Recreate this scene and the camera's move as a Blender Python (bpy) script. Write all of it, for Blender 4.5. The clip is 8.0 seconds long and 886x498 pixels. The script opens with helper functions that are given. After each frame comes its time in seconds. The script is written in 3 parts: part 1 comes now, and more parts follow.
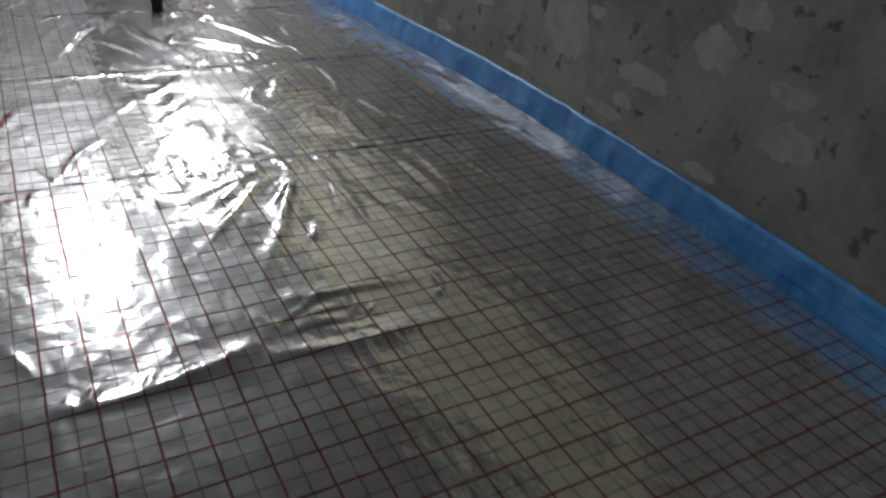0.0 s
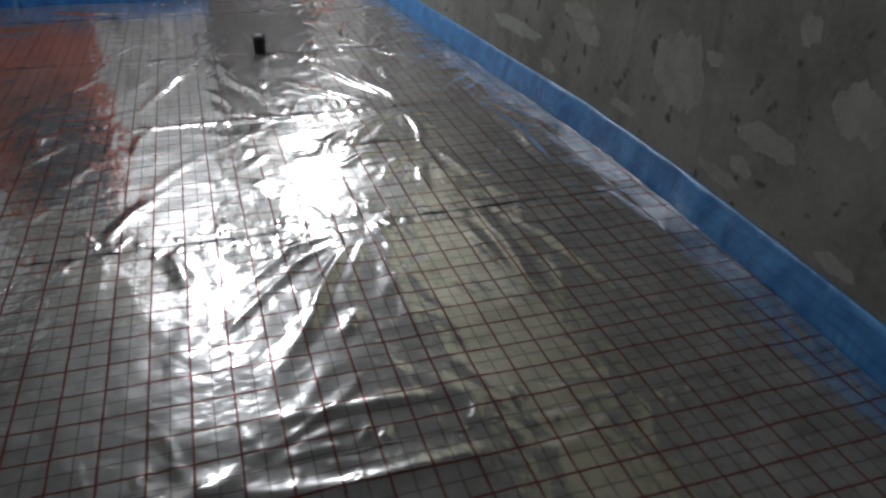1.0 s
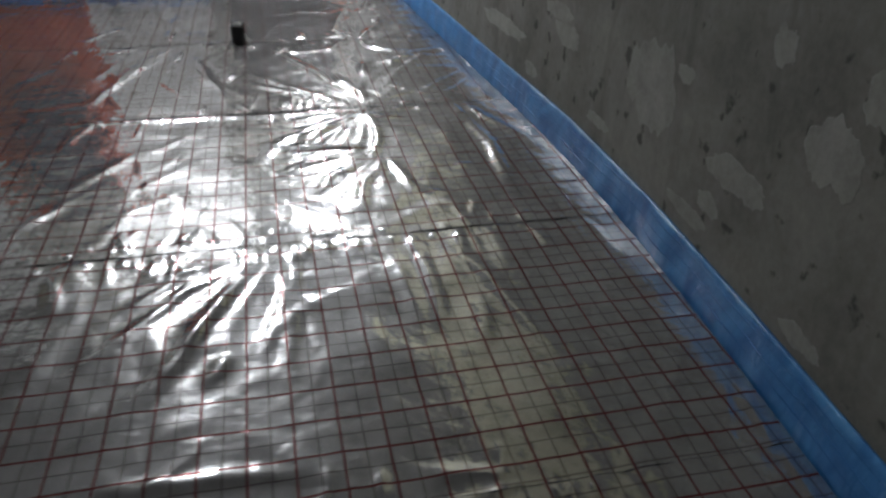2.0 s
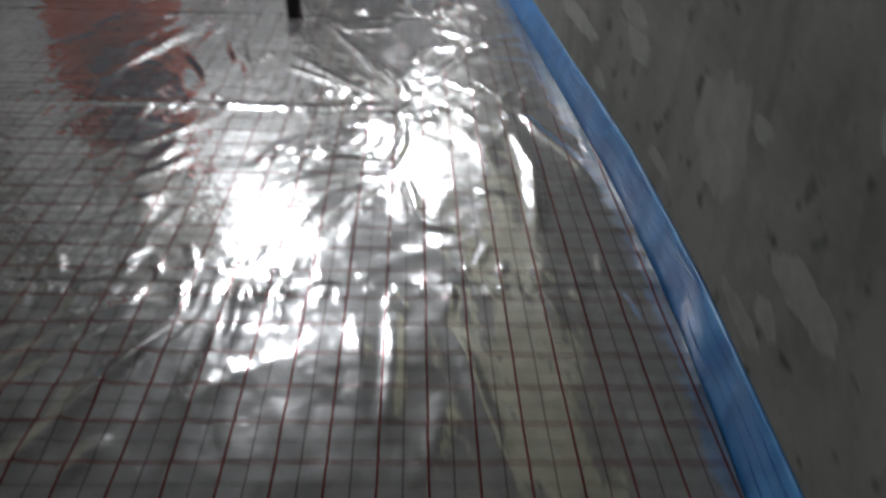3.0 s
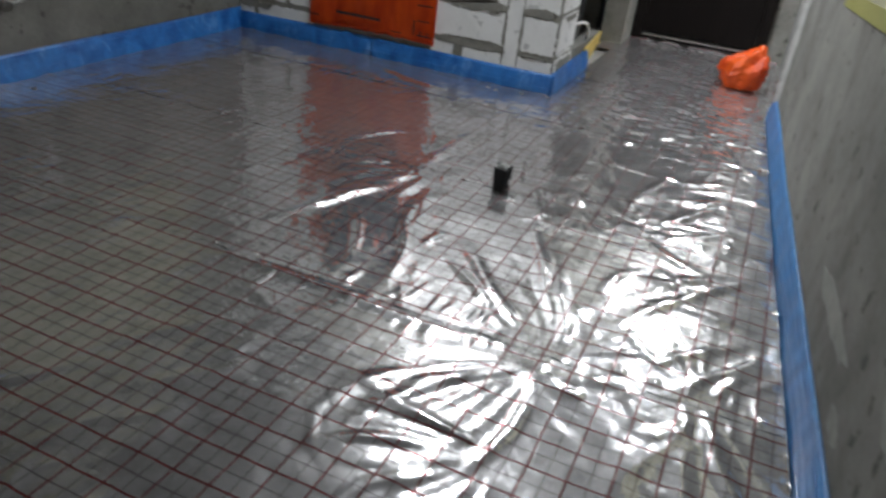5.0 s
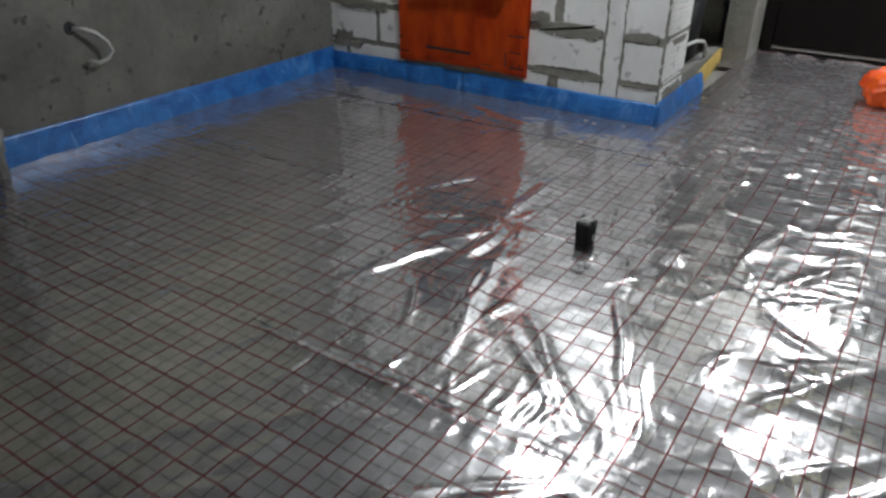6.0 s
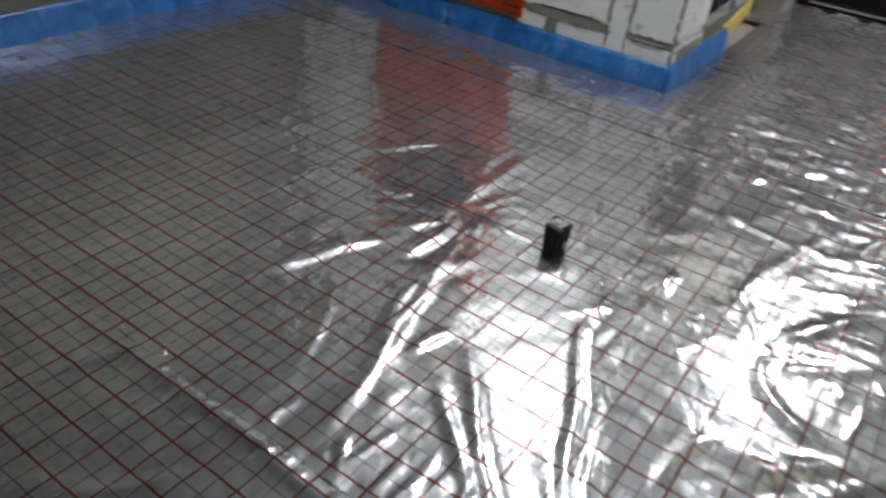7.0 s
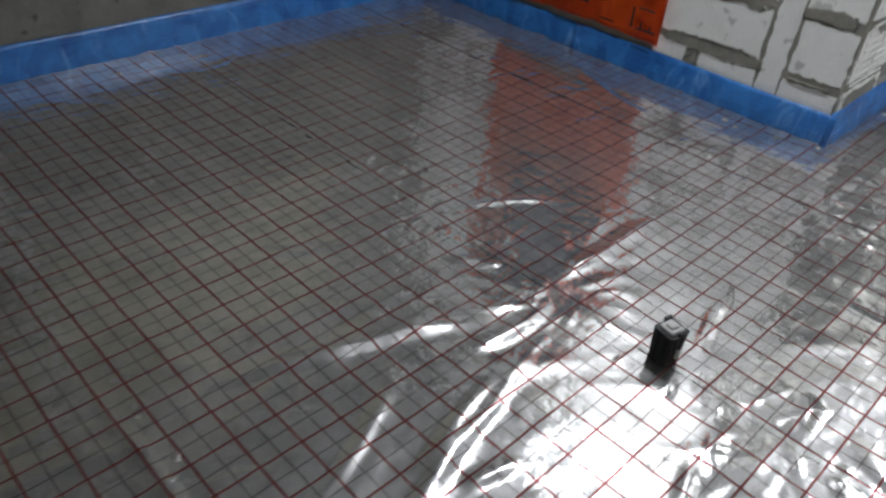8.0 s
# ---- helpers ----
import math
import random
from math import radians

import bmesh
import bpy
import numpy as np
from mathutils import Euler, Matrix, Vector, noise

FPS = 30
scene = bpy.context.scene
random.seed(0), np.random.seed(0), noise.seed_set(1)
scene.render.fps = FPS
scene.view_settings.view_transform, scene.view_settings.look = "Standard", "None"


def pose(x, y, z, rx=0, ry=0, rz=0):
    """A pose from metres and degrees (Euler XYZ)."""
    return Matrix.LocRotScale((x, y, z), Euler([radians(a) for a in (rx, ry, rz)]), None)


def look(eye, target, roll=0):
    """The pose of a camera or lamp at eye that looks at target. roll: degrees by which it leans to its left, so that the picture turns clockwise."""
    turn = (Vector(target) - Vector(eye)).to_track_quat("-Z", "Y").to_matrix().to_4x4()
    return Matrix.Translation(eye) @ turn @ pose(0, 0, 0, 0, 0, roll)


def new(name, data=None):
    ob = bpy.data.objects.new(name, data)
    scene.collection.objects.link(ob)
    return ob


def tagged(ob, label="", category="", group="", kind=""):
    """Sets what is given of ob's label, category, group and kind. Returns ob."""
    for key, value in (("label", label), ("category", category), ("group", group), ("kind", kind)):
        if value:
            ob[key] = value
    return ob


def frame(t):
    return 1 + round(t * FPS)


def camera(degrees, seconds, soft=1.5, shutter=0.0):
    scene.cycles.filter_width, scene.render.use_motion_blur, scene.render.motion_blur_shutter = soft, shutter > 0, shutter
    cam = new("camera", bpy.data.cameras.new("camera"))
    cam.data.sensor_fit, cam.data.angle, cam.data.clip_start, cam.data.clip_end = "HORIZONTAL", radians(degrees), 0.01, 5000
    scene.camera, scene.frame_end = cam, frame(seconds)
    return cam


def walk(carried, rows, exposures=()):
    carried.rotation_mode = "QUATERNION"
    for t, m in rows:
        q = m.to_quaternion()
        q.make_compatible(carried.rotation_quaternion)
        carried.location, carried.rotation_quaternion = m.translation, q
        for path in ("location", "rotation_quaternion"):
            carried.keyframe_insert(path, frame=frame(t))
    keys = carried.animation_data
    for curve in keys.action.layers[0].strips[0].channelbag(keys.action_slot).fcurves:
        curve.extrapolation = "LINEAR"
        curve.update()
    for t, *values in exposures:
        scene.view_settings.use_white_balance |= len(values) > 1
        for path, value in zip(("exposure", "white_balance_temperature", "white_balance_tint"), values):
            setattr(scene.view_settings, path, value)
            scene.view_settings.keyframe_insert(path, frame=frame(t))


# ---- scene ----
cam = camera(61.8, 8.0, soft=2.5, shutter=0.5)
PATH = [
    (0, (-0.039, 0.032, 1.269), (0.868, 1.486, 0.239), 6.0),
    (0.5, (0.156, 0.215, 1.284), (0.937, 1.717, 0.218), 5.2),
    (1, (0.427, 0.333, 1.285), (0.976, 1.968, 0.271), 1.5),
    (1.5, (0.729, 0.434, 1.281), (1.184, 2.086, 0.251), 1.1),
    (1.7, (0.787, 0.477, 1.276), (1.235, 2.139, 0.258), 1.6),
    (2.8, (1.353, 0.956, 1.18), (1.53, 2.563, 0.003), 1.9),
    (3, (1.375, 1.071, 1.224), (1.47, 2.712, 0.085), 2.7),
    (3.5, (1.61, 1.273, 1.303), (1.272, 2.953, 0.271), 4.9),
    (4, (1.733, 1.464, 1.297), (1.225, 3.126, 0.307), 2.5),
    (4.5, (1.686, 1.795, 1.293), (1.269, 3.451, 0.251), 9.1),
    (5, (1.666, 1.985, 1.329), (1.035, 3.627, 0.377), 6.7),
    (5.2, (1.611, 2.046, 1.344), (0.922, 3.659, 0.383), 5.8),
    (6.3, (1.736, 2.624, 1.362), (0.742, 4.087, 0.428), -0.2),
    (6.5, (1.71, 2.754, 1.32), (0.806, 4.241, 0.335), 1.2),
    (7, (1.524, 3.07, 1.343), (0.653, 4.465, 0.204), 6.5),
    (7.5, (1.407, 3.17, 1.351), (0.328, 4.451, 0.259), 8.0),
    (8, (1.325, 3.497, 1.344), (0.211, 4.668, 0.166), 4.6),
]
EXPOSURE = [(0.0, 0.03), (1.0, -0.17), (1.7, -0.2), (3.0, -0.06), (4.0, 0.12), (5.0, 0.1), (6.5, 0.08), (8.0, 0.1)]
walk(cam, [(t, look(eye, target, roll)) for t, eye, target, roll in PATH], EXPOSURE)

# ---- light ----
# Third entry: unseen fill bulb added in the south to brighten the east side.
LAMPS = [((0.25, 5.9, 2.35), 1350.0), ((1.45, 8.2, 2.45), 1650.0), ((1.3, -1.2, 2.4), 640.0)]
world = bpy.data.worlds.new("night")
scene.world = world
world.use_nodes = True
world.node_tree.nodes["Background"].inputs[0].default_value = (0.01, 0.012, 0.016, 1)
world.node_tree.nodes["Background"].inputs[1].default_value = 0.3


# ---- materials ----
def nodes_of(name):
    m = bpy.data.materials.new(name)
    m.use_nodes = True
    nt = m.node_tree
    return m, nt, nt.nodes["Principled BSDF"]


def add(nt, kind, **values):
    n = nt.nodes.new(kind)
    for key, value in values.items():
        if key in n.inputs:
            n.inputs[key].default_value = value
    return n


def math_node(nt, op, a, b=0.0):
    n = nt.nodes.new("ShaderNodeMath")
    n.operation = op
    for i, v in enumerate((a, b)):
        if isinstance(v, (int, float)):
            n.inputs[i].default_value = v
        else:
            nt.links.new(v, n.inputs[i])
    return n.outputs[0]


def mix_color(nt, fac, a, b):
    n = nt.nodes.new("ShaderNodeMix")
    n.data_type = "RGBA"
    for i, v in ((0, fac), (6, a), (7, b)):
        if isinstance(v, (int, float)):
            n.inputs[i].default_value = v
        elif isinstance(v, tuple):
            n.inputs[i].default_value = (*v, 1)
        else:
            nt.links.new(v, n.inputs[i])
    return n.outputs[2]


def noise_of(nt, scale, detail=4.0, rough=0.55, stretch=None, distort=0.0):
    n = add(nt, "ShaderNodeTexNoise", Scale=scale, Detail=detail, Roughness=rough, Distortion=distort)
    src = nt.nodes.new("ShaderNodeNewGeometry").outputs["Position"]
    if stretch:
        mp = nt.nodes.new("ShaderNodeMapping")
        mp.inputs["Scale"].default_value = stretch
        nt.links.new(src, mp.inputs[0])
        src = mp.outputs[0]
    nt.links.new(src, n.inputs["Vector"])
    return n.outputs["Fac"]


def ramp(nt, fac, lo, hi, a=0.0, b=1.0):
    n = nt.nodes.new("ShaderNodeMapRange")
    nt.links.new(fac, n.inputs[0])
    for i, v in enumerate((lo, hi, a, b), 1):
        n.inputs[i].default_value = v
    return n.outputs[0]


def bump(nt, bsdf, height, distance, strength=1.0, before=None):
    n = add(nt, "ShaderNodeBump", Strength=strength, Distance=distance)
    nt.links.new(height, n.inputs["Height"])
    if before:
        nt.links.new(before, n.inputs["Normal"])
    nt.links.new(n.outputs[0], bsdf.inputs["Normal"])
    return n.outputs[0]


def surface(name, dark, light, rough=0.7, coarse=3.0, fine=40.0, metal=0.0, relief=0.002, stretch=None, low=0.3, high=0.7, pits=0.0):
    """Two scales of tone, fine relief and uneven gloss."""
    m, nt, b = nodes_of(name)
    big = ramp(nt, noise_of(nt, coarse, 5, 0.6, stretch), low, high)
    small = noise_of(nt, fine, 4, 0.6, stretch)
    tone = math_node(nt, "ADD", math_node(nt, "MULTIPLY", big, 0.65), math_node(nt, "MULTIPLY", ramp(nt, small, 0.3, 0.7), 0.35))
    col = mix_color(nt, tone, dark, light)
    if pits:
        spot = ramp(nt, noise_of(nt, 13.0, 3, 0.5), 0.63, 0.69, 0.0, min(1.0, 1.5 * pits))
        col = mix_color(nt, spot, col, tuple(0.4 * c for c in dark))
        streak = ramp(nt, noise_of(nt, 3.2, 5, 0.65, (1, 1, 0.45), 0.6), 0.52, 0.7, 0.0, pits)
        col = mix_color(nt, streak, col, tuple(0.62 * c for c in dark))
    nt.links.new(col, b.inputs["Base Color"])
    nt.links.new(ramp(nt, small, 0.2, 0.8, rough - 0.08, min(1.0, rough + 0.08)), b.inputs["Roughness"])
    b.inputs["Metallic"].default_value = metal
    bump(nt, b, small, relief)
    return m


def foil_material():
    """Metallised film with a printed red grid: wide lines 100 mm apart, narrow ones half way."""
    m, nt, b = nodes_of("printed_foil")
    uv = nt.nodes.new("ShaderNodeUVMap")
    uv.uv_map = "print"
    sep = nt.nodes.new("ShaderNodeSeparateXYZ")
    nt.links.new(uv.outputs[0], sep.inputs[0])
    wave = noise_of(nt, 9.0, 2)
    marks = []
    for axis, wide, thin in ((0, 0.0020, 0.0011), (1, 0.0023, 0.0012)):
        c = math_node(nt, "ADD", sep.outputs[axis], math_node(nt, "MULTIPLY", wave, 0.004))
        marks.append(ramp(nt, math_node(nt, "PINGPONG", c, 0.05), wide, wide + 0.0012, 1.0, 0.0))
        marks.append(ramp(nt, math_node(nt, "PINGPONG", c, 0.025), thin, thin + 0.0011, 1.0, 0.0))
    wide = math_node(nt, "MAXIMUM", marks[0], marks[2])
    thin = math_node(nt, "MAXIMUM", marks[1], marks[3])
    patch = ramp(nt, noise_of(nt, 5.0, 4), 0.35, 0.65)
    # Cell-sized mottle: light and dark reflections of the wavy film put into colour.
    glint_cells = ramp(nt, noise_of(nt, 26.0, 2), 0.35, 0.65)
    film = mix_color(nt, patch, (0.5, 0.492, 0.49), (0.66, 0.65, 0.648))
    film = mix_color(nt, math_node(nt, "MULTIPLY", glint_cells, 0.46), film, (0.74, 0.74, 0.75))
    dim_blots = ramp(nt, noise_of(nt, 17.0, 4, 0.6), 0.5, 0.7)
    film = mix_color(nt, math_node(nt, "MULTIPLY", dim_blots, 0.34), film, (0.3, 0.295, 0.29))
    col = mix_color(nt, math_node(nt, "MULTIPLY", thin, 0.68), film, (0.075, 0.028, 0.026))
    col = mix_color(nt, math_node(nt, "MULTIPLY", wide, 0.95), col, (0.17, 0.012, 0.012))
    rough = noise_of(nt, 14.0, 3)
    crease = math_node(nt, "ABSOLUTE", math_node(nt, "SUBTRACT", noise_of(nt, 6.0, 2, 0.5, (1.0, 0.7, 1.0), 0.8), 0.5))
    n0 = bump(nt, b, crease, 0.012, 0.3)
    n1 = bump(nt, b, noise_of(nt, 20.0, 2.5, 0.55), 0.0055, 0.34, n0)
    n2 = bump(nt, b, noise_of(nt, 60.0, 2, 0.5), 0.0009, 0.3, n1)
    haze = nt.nodes.new("ShaderNodeBsdfPrincipled")
    for node, metal, line, lo, hi in ((b, 0.93, 0.3, 0.11, 0.17), (haze, 0.42, 0.2, 0.34, 0.46)):
        nt.links.new(col, node.inputs["Base Color"])
        nt.links.new(math_node(nt, "SUBTRACT", metal, math_node(nt, "MULTIPLY", wide, line)), node.inputs["Metallic"])
        nt.links.new(ramp(nt, rough, 0.3, 0.7, lo, hi), node.inputs["Roughness"])
        nt.links.new(n2, node.inputs["Normal"])
    mix = nt.nodes.new("ShaderNodeMixShader")
    crumple = nt.nodes.new("ShaderNodeAttribute")
    crumple.attribute_name = "crumple"
    nt.links.new(math_node(nt, "ADD", math_node(nt, "MULTIPLY", crumple.outputs["Fac"], 0.07), 0.145), mix.inputs[0])
    nt.links.new(b.outputs[0], mix.inputs[1])
    nt.links.new(haze.outputs[0], mix.inputs[2])
    nt.links.new(mix.outputs[0], nt.nodes["Material Output"].inputs[0])
    return m


def blue_foam(name, dark, light, scuffs, rough):
    """Glossy foamed film with crumpled tone and pale scuffs."""
    m, nt, b = nodes_of(name)
    tone = ramp(nt, noise_of(nt, 9.0, 5, 0.6, (1, 1, 0.7), 0.6), 0.32, 0.68)
    col = mix_color(nt, tone, dark, light)
    streak = ramp(nt, noise_of(nt, 7.0, 4, 0.55, (1, 1, 0.5), 2.2), 0.58, 0.72, 0.0, scuffs)
    col = mix_color(nt, streak, col, (0.2, 0.42, 0.76))
    nt.links.new(col, b.inputs["Base Color"])
    nt.links.new(ramp(nt, tone, 0.0, 1.0, rough - 0.06, rough + 0.1), b.inputs["Roughness"])
    crumple = bump(nt, b, noise_of(nt, 13.0, 3, 0.5, (1, 1, 0.6), 1.0), 0.012, 0.5)
    bump(nt, b, noise_of(nt, 60.0, 2), 0.002, 0.4, crumple)
    b.inputs["Coat Weight"].default_value = 0.3
    b.inputs["Coat Roughness"].default_value = 0.28
    return m


FOIL = foil_material()
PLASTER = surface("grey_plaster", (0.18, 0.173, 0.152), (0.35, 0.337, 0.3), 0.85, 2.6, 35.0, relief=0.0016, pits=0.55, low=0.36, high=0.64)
# Plaster and board darkened: the dimmer light of the west side in colour.
SHADEPLASTER = surface("shaded_plaster", (0.085, 0.082, 0.072), (0.18, 0.174, 0.155), 0.85, 1.6, 35.0, relief=0.002, pits=0.5, low=0.38, high=0.62)
OLIVE = surface("shaded_yellow_board", (0.12, 0.11, 0.07), (0.18, 0.166, 0.11), 0.6, 3.0, 25.0)
PATCH = surface("filler", (0.27, 0.262, 0.232), (0.46, 0.448, 0.41), 0.85, 12.0, 60.0, relief=0.001)
CEILING = surface("concrete_ceiling", (0.13, 0.127, 0.124), (0.2, 0.196, 0.19), 0.9, 1.2, 30.0)
SLAB = surface("concrete_slab", (0.2, 0.19, 0.18), (0.3, 0.29, 0.27), 0.9, 2.0, 30.0)
BLOCK = surface("aerated_concrete", (0.66, 0.65, 0.63), (0.78, 0.775, 0.755), 0.9, 5.0, 80.0, relief=0.003, pits=0.38)
MORTAR = surface("adhesive", (0.15, 0.143, 0.12), (0.27, 0.258, 0.225), 0.95, 9.0, 60.0, relief=0.006)
BLUE = blue_foam("blue_foam", (0.005, 0.075, 0.29), (0.028, 0.2, 0.55), 0.55, 0.38)
# Paler copy of the blue foam: its grazing sheen put into the colour.
SHEENBLUE = blue_foam("sheen_blue_foam", (0.025, 0.17, 0.48), (0.1, 0.37, 0.76), 0.6, 0.34)
DEEPBLUE = surface("pressed_blue_foam", (0.012, 0.10, 0.36), (0.05, 0.22, 0.58), 0.45, 9.0, 30.0, relief=0.002)
ORANGE = surface("orange_film", (0.62, 0.04, 0.004), (1.0, 0.145, 0.012), 0.36, 4.5, 24.0, relief=0.004, stretch=(1, 1, 0.35), low=0.36, high=0.62)
DULLTAPE = surface("dull_yellow_tape", (0.33, 0.31, 0.08), (0.43, 0.41, 0.13), 0.6, 8.0, 40.0)
YELLOW = surface("yellow_tape", (0.62, 0.42, 0.09), (0.78, 0.58, 0.16), 0.6, 8.0, 40.0)
CREAM = surface("cream_film", (0.48, 0.45, 0.29), (0.58, 0.55, 0.375), 0.5, 3.0, 25.0)
BLACK = surface("black_plastic", (0.008, 0.008, 0.009), (0.016, 0.016, 0.017), 0.4, 20.0, 90.0, relief=0.0005)
NAVY = surface("navy_plastic", (0.012, 0.014, 0.03), (0.022, 0.024, 0.045), 0.45, 12.0, 60.0, relief=0.0005)
INK = surface("black_ink", (0.012, 0.01, 0.01), (0.03, 0.02, 0.018), 0.6, 20.0, 60.0)
BROWN = surface("dark_brown_door", (0.006, 0.0045, 0.004), (0.012, 0.009, 0.008), 0.62, 4.0, 40.0, stretch=(6, 6, 0.6))
BROWN.node_tree.nodes["Principled BSDF"].inputs["Specular IOR Level"].default_value = 0.12
GREYPIPE = surface("grey_pipe", (0.2, 0.2, 0.19), (0.27, 0.27, 0.26), 0.5, 6.0, 50.0, relief=0.0005)
WHITE = surface("white_plastic", (0.6, 0.6, 0.58), (0.74, 0.74, 0.72), 0.45, 6.0, 50.0, relief=0.0005)
CAPGREY = surface("grey_core", (0.35, 0.35, 0.34), (0.5, 0.5, 0.48), 0.3, 30.0, 90.0, relief=0.0005)
BEAD = surface("white_plaster", (0.5, 0.495, 0.47), (0.7, 0.695, 0.67), 0.9, 14.0, 60.0, relief=0.006)
LIGHTPLASTER = surface("pale_plaster", (0.34, 0.335, 0.31), (0.46, 0.455, 0.43), 0.85, 3.0, 35.0, relief=0.003)
STEEL = surface("dull_steel", (0.4, 0.39, 0.37), (0.55, 0.54, 0.52), 0.35, 8.0, 60.0, metal=0.9, relief=0.0005)


def glow(power):
    m, nt, b = nodes_of("lamp_glow")
    b.inputs["Emission Color"].default_value = (0.91, 0.965, 1.03, 1)
    b.inputs["Emission Strength"].default_value = power
    return m


# ---- mesh helpers ----
def part(name, bm, material, parent=None, label="", smooth=False):
    me = bpy.data.meshes.new(name)
    bmesh.ops.recalc_face_normals(bm, faces=bm.faces)
    bm.to_mesh(me)
    bm.free()
    me.materials.append(material)
    if smooth:
        me.shade_smooth()
    ob = new(name, me)
    if parent:
        ob.parent = parent
        ob.matrix_parent_inverse = parent.matrix_world.inverted()
    if label:
        ob["label"] = label
    return ob


def box(x0, y0, z0, x1, y1, z1, bevel=0.0, bm=None):
    own = bm is None
    bm = bm or bmesh.new()
    got = bmesh.ops.create_cube(bm, size=1, matrix=Matrix.Translation(((x0 + x1) / 2, (y0 + y1) / 2, (z0 + z1) / 2)) @ Matrix.Diagonal((x1 - x0, y1 - y0, z1 - z0, 1)))
    if bevel and own:
        bmesh.ops.bevel(bm, geom=bm.edges[:], offset=bevel, segments=2, affect="EDGES")
    return bm


def tube(points, radius, sides=10, caps=True):
    """A round bar along a row of points."""
    bm = bmesh.new()
    pts = [Vector(p) for p in points]
    rings = []
    for i, p in enumerate(pts):
        way = (pts[min(i + 1, len(pts) - 1)] - pts[max(i - 1, 0)]).normalized()
        a = way.orthogonal().normalized() if i == 0 else (rings_a - way * rings_a.dot(way)).normalized()
        rings_a = a
        b = way.cross(a)
        r = radius[i] if isinstance(radius, (list, tuple)) else radius
        rings.append([bm.verts.new(p + (a * math.cos(2 * math.pi * k / sides) + b * math.sin(2 * math.pi * k / sides)) * r) for k in range(sides)])
    for u, v in zip(rings, rings[1:]):
        for k in range(sides):
            bm.faces.new((u[k], u[(k + 1) % sides], v[(k + 1) % sides], v[k]))
    if caps:
        bm.faces.new(rings[0])
        bm.faces.new(rings[-1])
    return bm


def thing(name, at, label, category, group="", kind=""):
    ob = new(name)
    ob.matrix_world = Matrix.Translation(at)
    bpy.context.view_layer.update()
    ob.empty_display_size = 0.1
    return tagged(ob, label, category, group, kind)


def smooth_noise(x, y, cell, seed):
    """Value noise between -1 and 1 over arrays."""
    rng = np.random.default_rng(seed)
    table = rng.uniform(-1, 1, (257, 257))
    gx, gy = x / cell + 100.0, y / cell + 100.0
    ix, iy = np.floor(gx).astype(int), np.floor(gy).astype(int)
    fx, fy = gx - ix, gy - iy
    fx, fy = fx * fx * (3 - 2 * fx), fy * fy * (3 - 2 * fy)
    ix, iy = ix % 256, iy % 256
    return (table[ix, iy] * (1 - fx) + table[ix + 1, iy] * fx) * (1 - fy) + (table[ix, iy + 1] * (1 - fx) + table[ix + 1, iy + 1] * fx) * fy


# ---- the plan ----
WEST, NORTH, SOUTH, TOP = -1.9, 6.56, -2.0, 2.75
PIER, DOOR_Y = 0.5, 8.9
EAST_Y = [-2.0, 0.6, 1.3, 1.9, 2.5, 3.2, 3.7, 4.3, 5.5, 6.5, 7.1, 7.11, 8.95]
EAST_X = [1.95, 1.975, 2.045, 2.085, 2.108, 2.1, 2.07, 2.028, 1.944, 1.886, 1.842, 1.93, 1.85]


def east(y):
    """The east wall runs askew and bellies out a little."""
    return float(np.interp(y, EAST_Y, EAST_X))


def slab_of(name, x0, y0, z0, x1, y1, z1, material, label, category):
    return tagged(part(name, box(x0, y0, z0, x1, y1, z1), material), label, category, kind="structure")


slab_of("floor", -3.6, -2.4, -0.15, 3.2, 9.4, -0.025, SLAB, "grey concrete slab under the foil", "floor")
slab_of("ceiling", -3.6, -2.4, TOP, 3.2, 9.4, TOP + 0.15, CEILING, "bare grey concrete ceiling", "ceiling")
slab_of("wall_west", WEST - 0.25, SOUTH, -0.025, WEST, NORTH, TOP, SHADEPLASTER, "rough grey plastered wall with stains", "wall")
slab_of("wall_south", WEST - 0.25, SOUTH - 0.25, -0.025, 2.6, SOUTH, TOP, PLASTER, "rough grey plastered wall", "wall")



def east_wall(name, ys, material, label):
    """A stretch of the east wall through the given places along it."""
    bm = bmesh.new()
    outline = [(east(y), y) for y in ys] + [(2.5, ys[-1]), (2.5, ys[0])]
    low = [bm.verts.new((x, y, -0.025)) for x, y in outline]
    high = [bm.verts.new((x, y, TOP)) for x, y in outline]
    bm.faces.new(low)
    bm.faces.new(high)
    for i in range(len(outline)):
        j = (i + 1) % len(outline)
        bm.faces.new((low[i], low[j], high[j], high[i]))
    return tagged(part(name, bm, material), label, "wall", kind="structure")


wall_east = east_wall("wall_east", EAST_Y[:11], PLASTER, "grey plastered wall with pale filler patches")
east_wall("wall_east_hall", EAST_Y[11:], LIGHTPLASTER, "pale plastered wall of the passage")

# rough plaster bead on the free corner of the east wall
rng = random.Random(21)
bm = bmesh.new()
corner = []
for k in range(111):
    z = -0.02 + 2.76 * k / 110
    a, b = rng.uniform(0.0, 0.012), rng.uniform(0.0, 0.02)
    corner.append([bm.verts.new((x, y, z)) for x, y in ((east(6.99) + 0.003, 6.99 - 1.5 * b), (east(7.03) - 0.008 - 0.5 * a, 7.04), (1.83 - a, 7.112), (1.842, 7.13 + 0.5 * a), (1.87, 7.128))])
for p, q in zip(corner, corner[1:]):
    for k in range(4):
        bm.faces.new((p[k], p[k + 1], q[k + 1], q[k]))
    bm.faces.new((p[4], p[0], q[0], q[4]))
bm.faces.new(corner[0])
bm.faces.new(corner[-1])
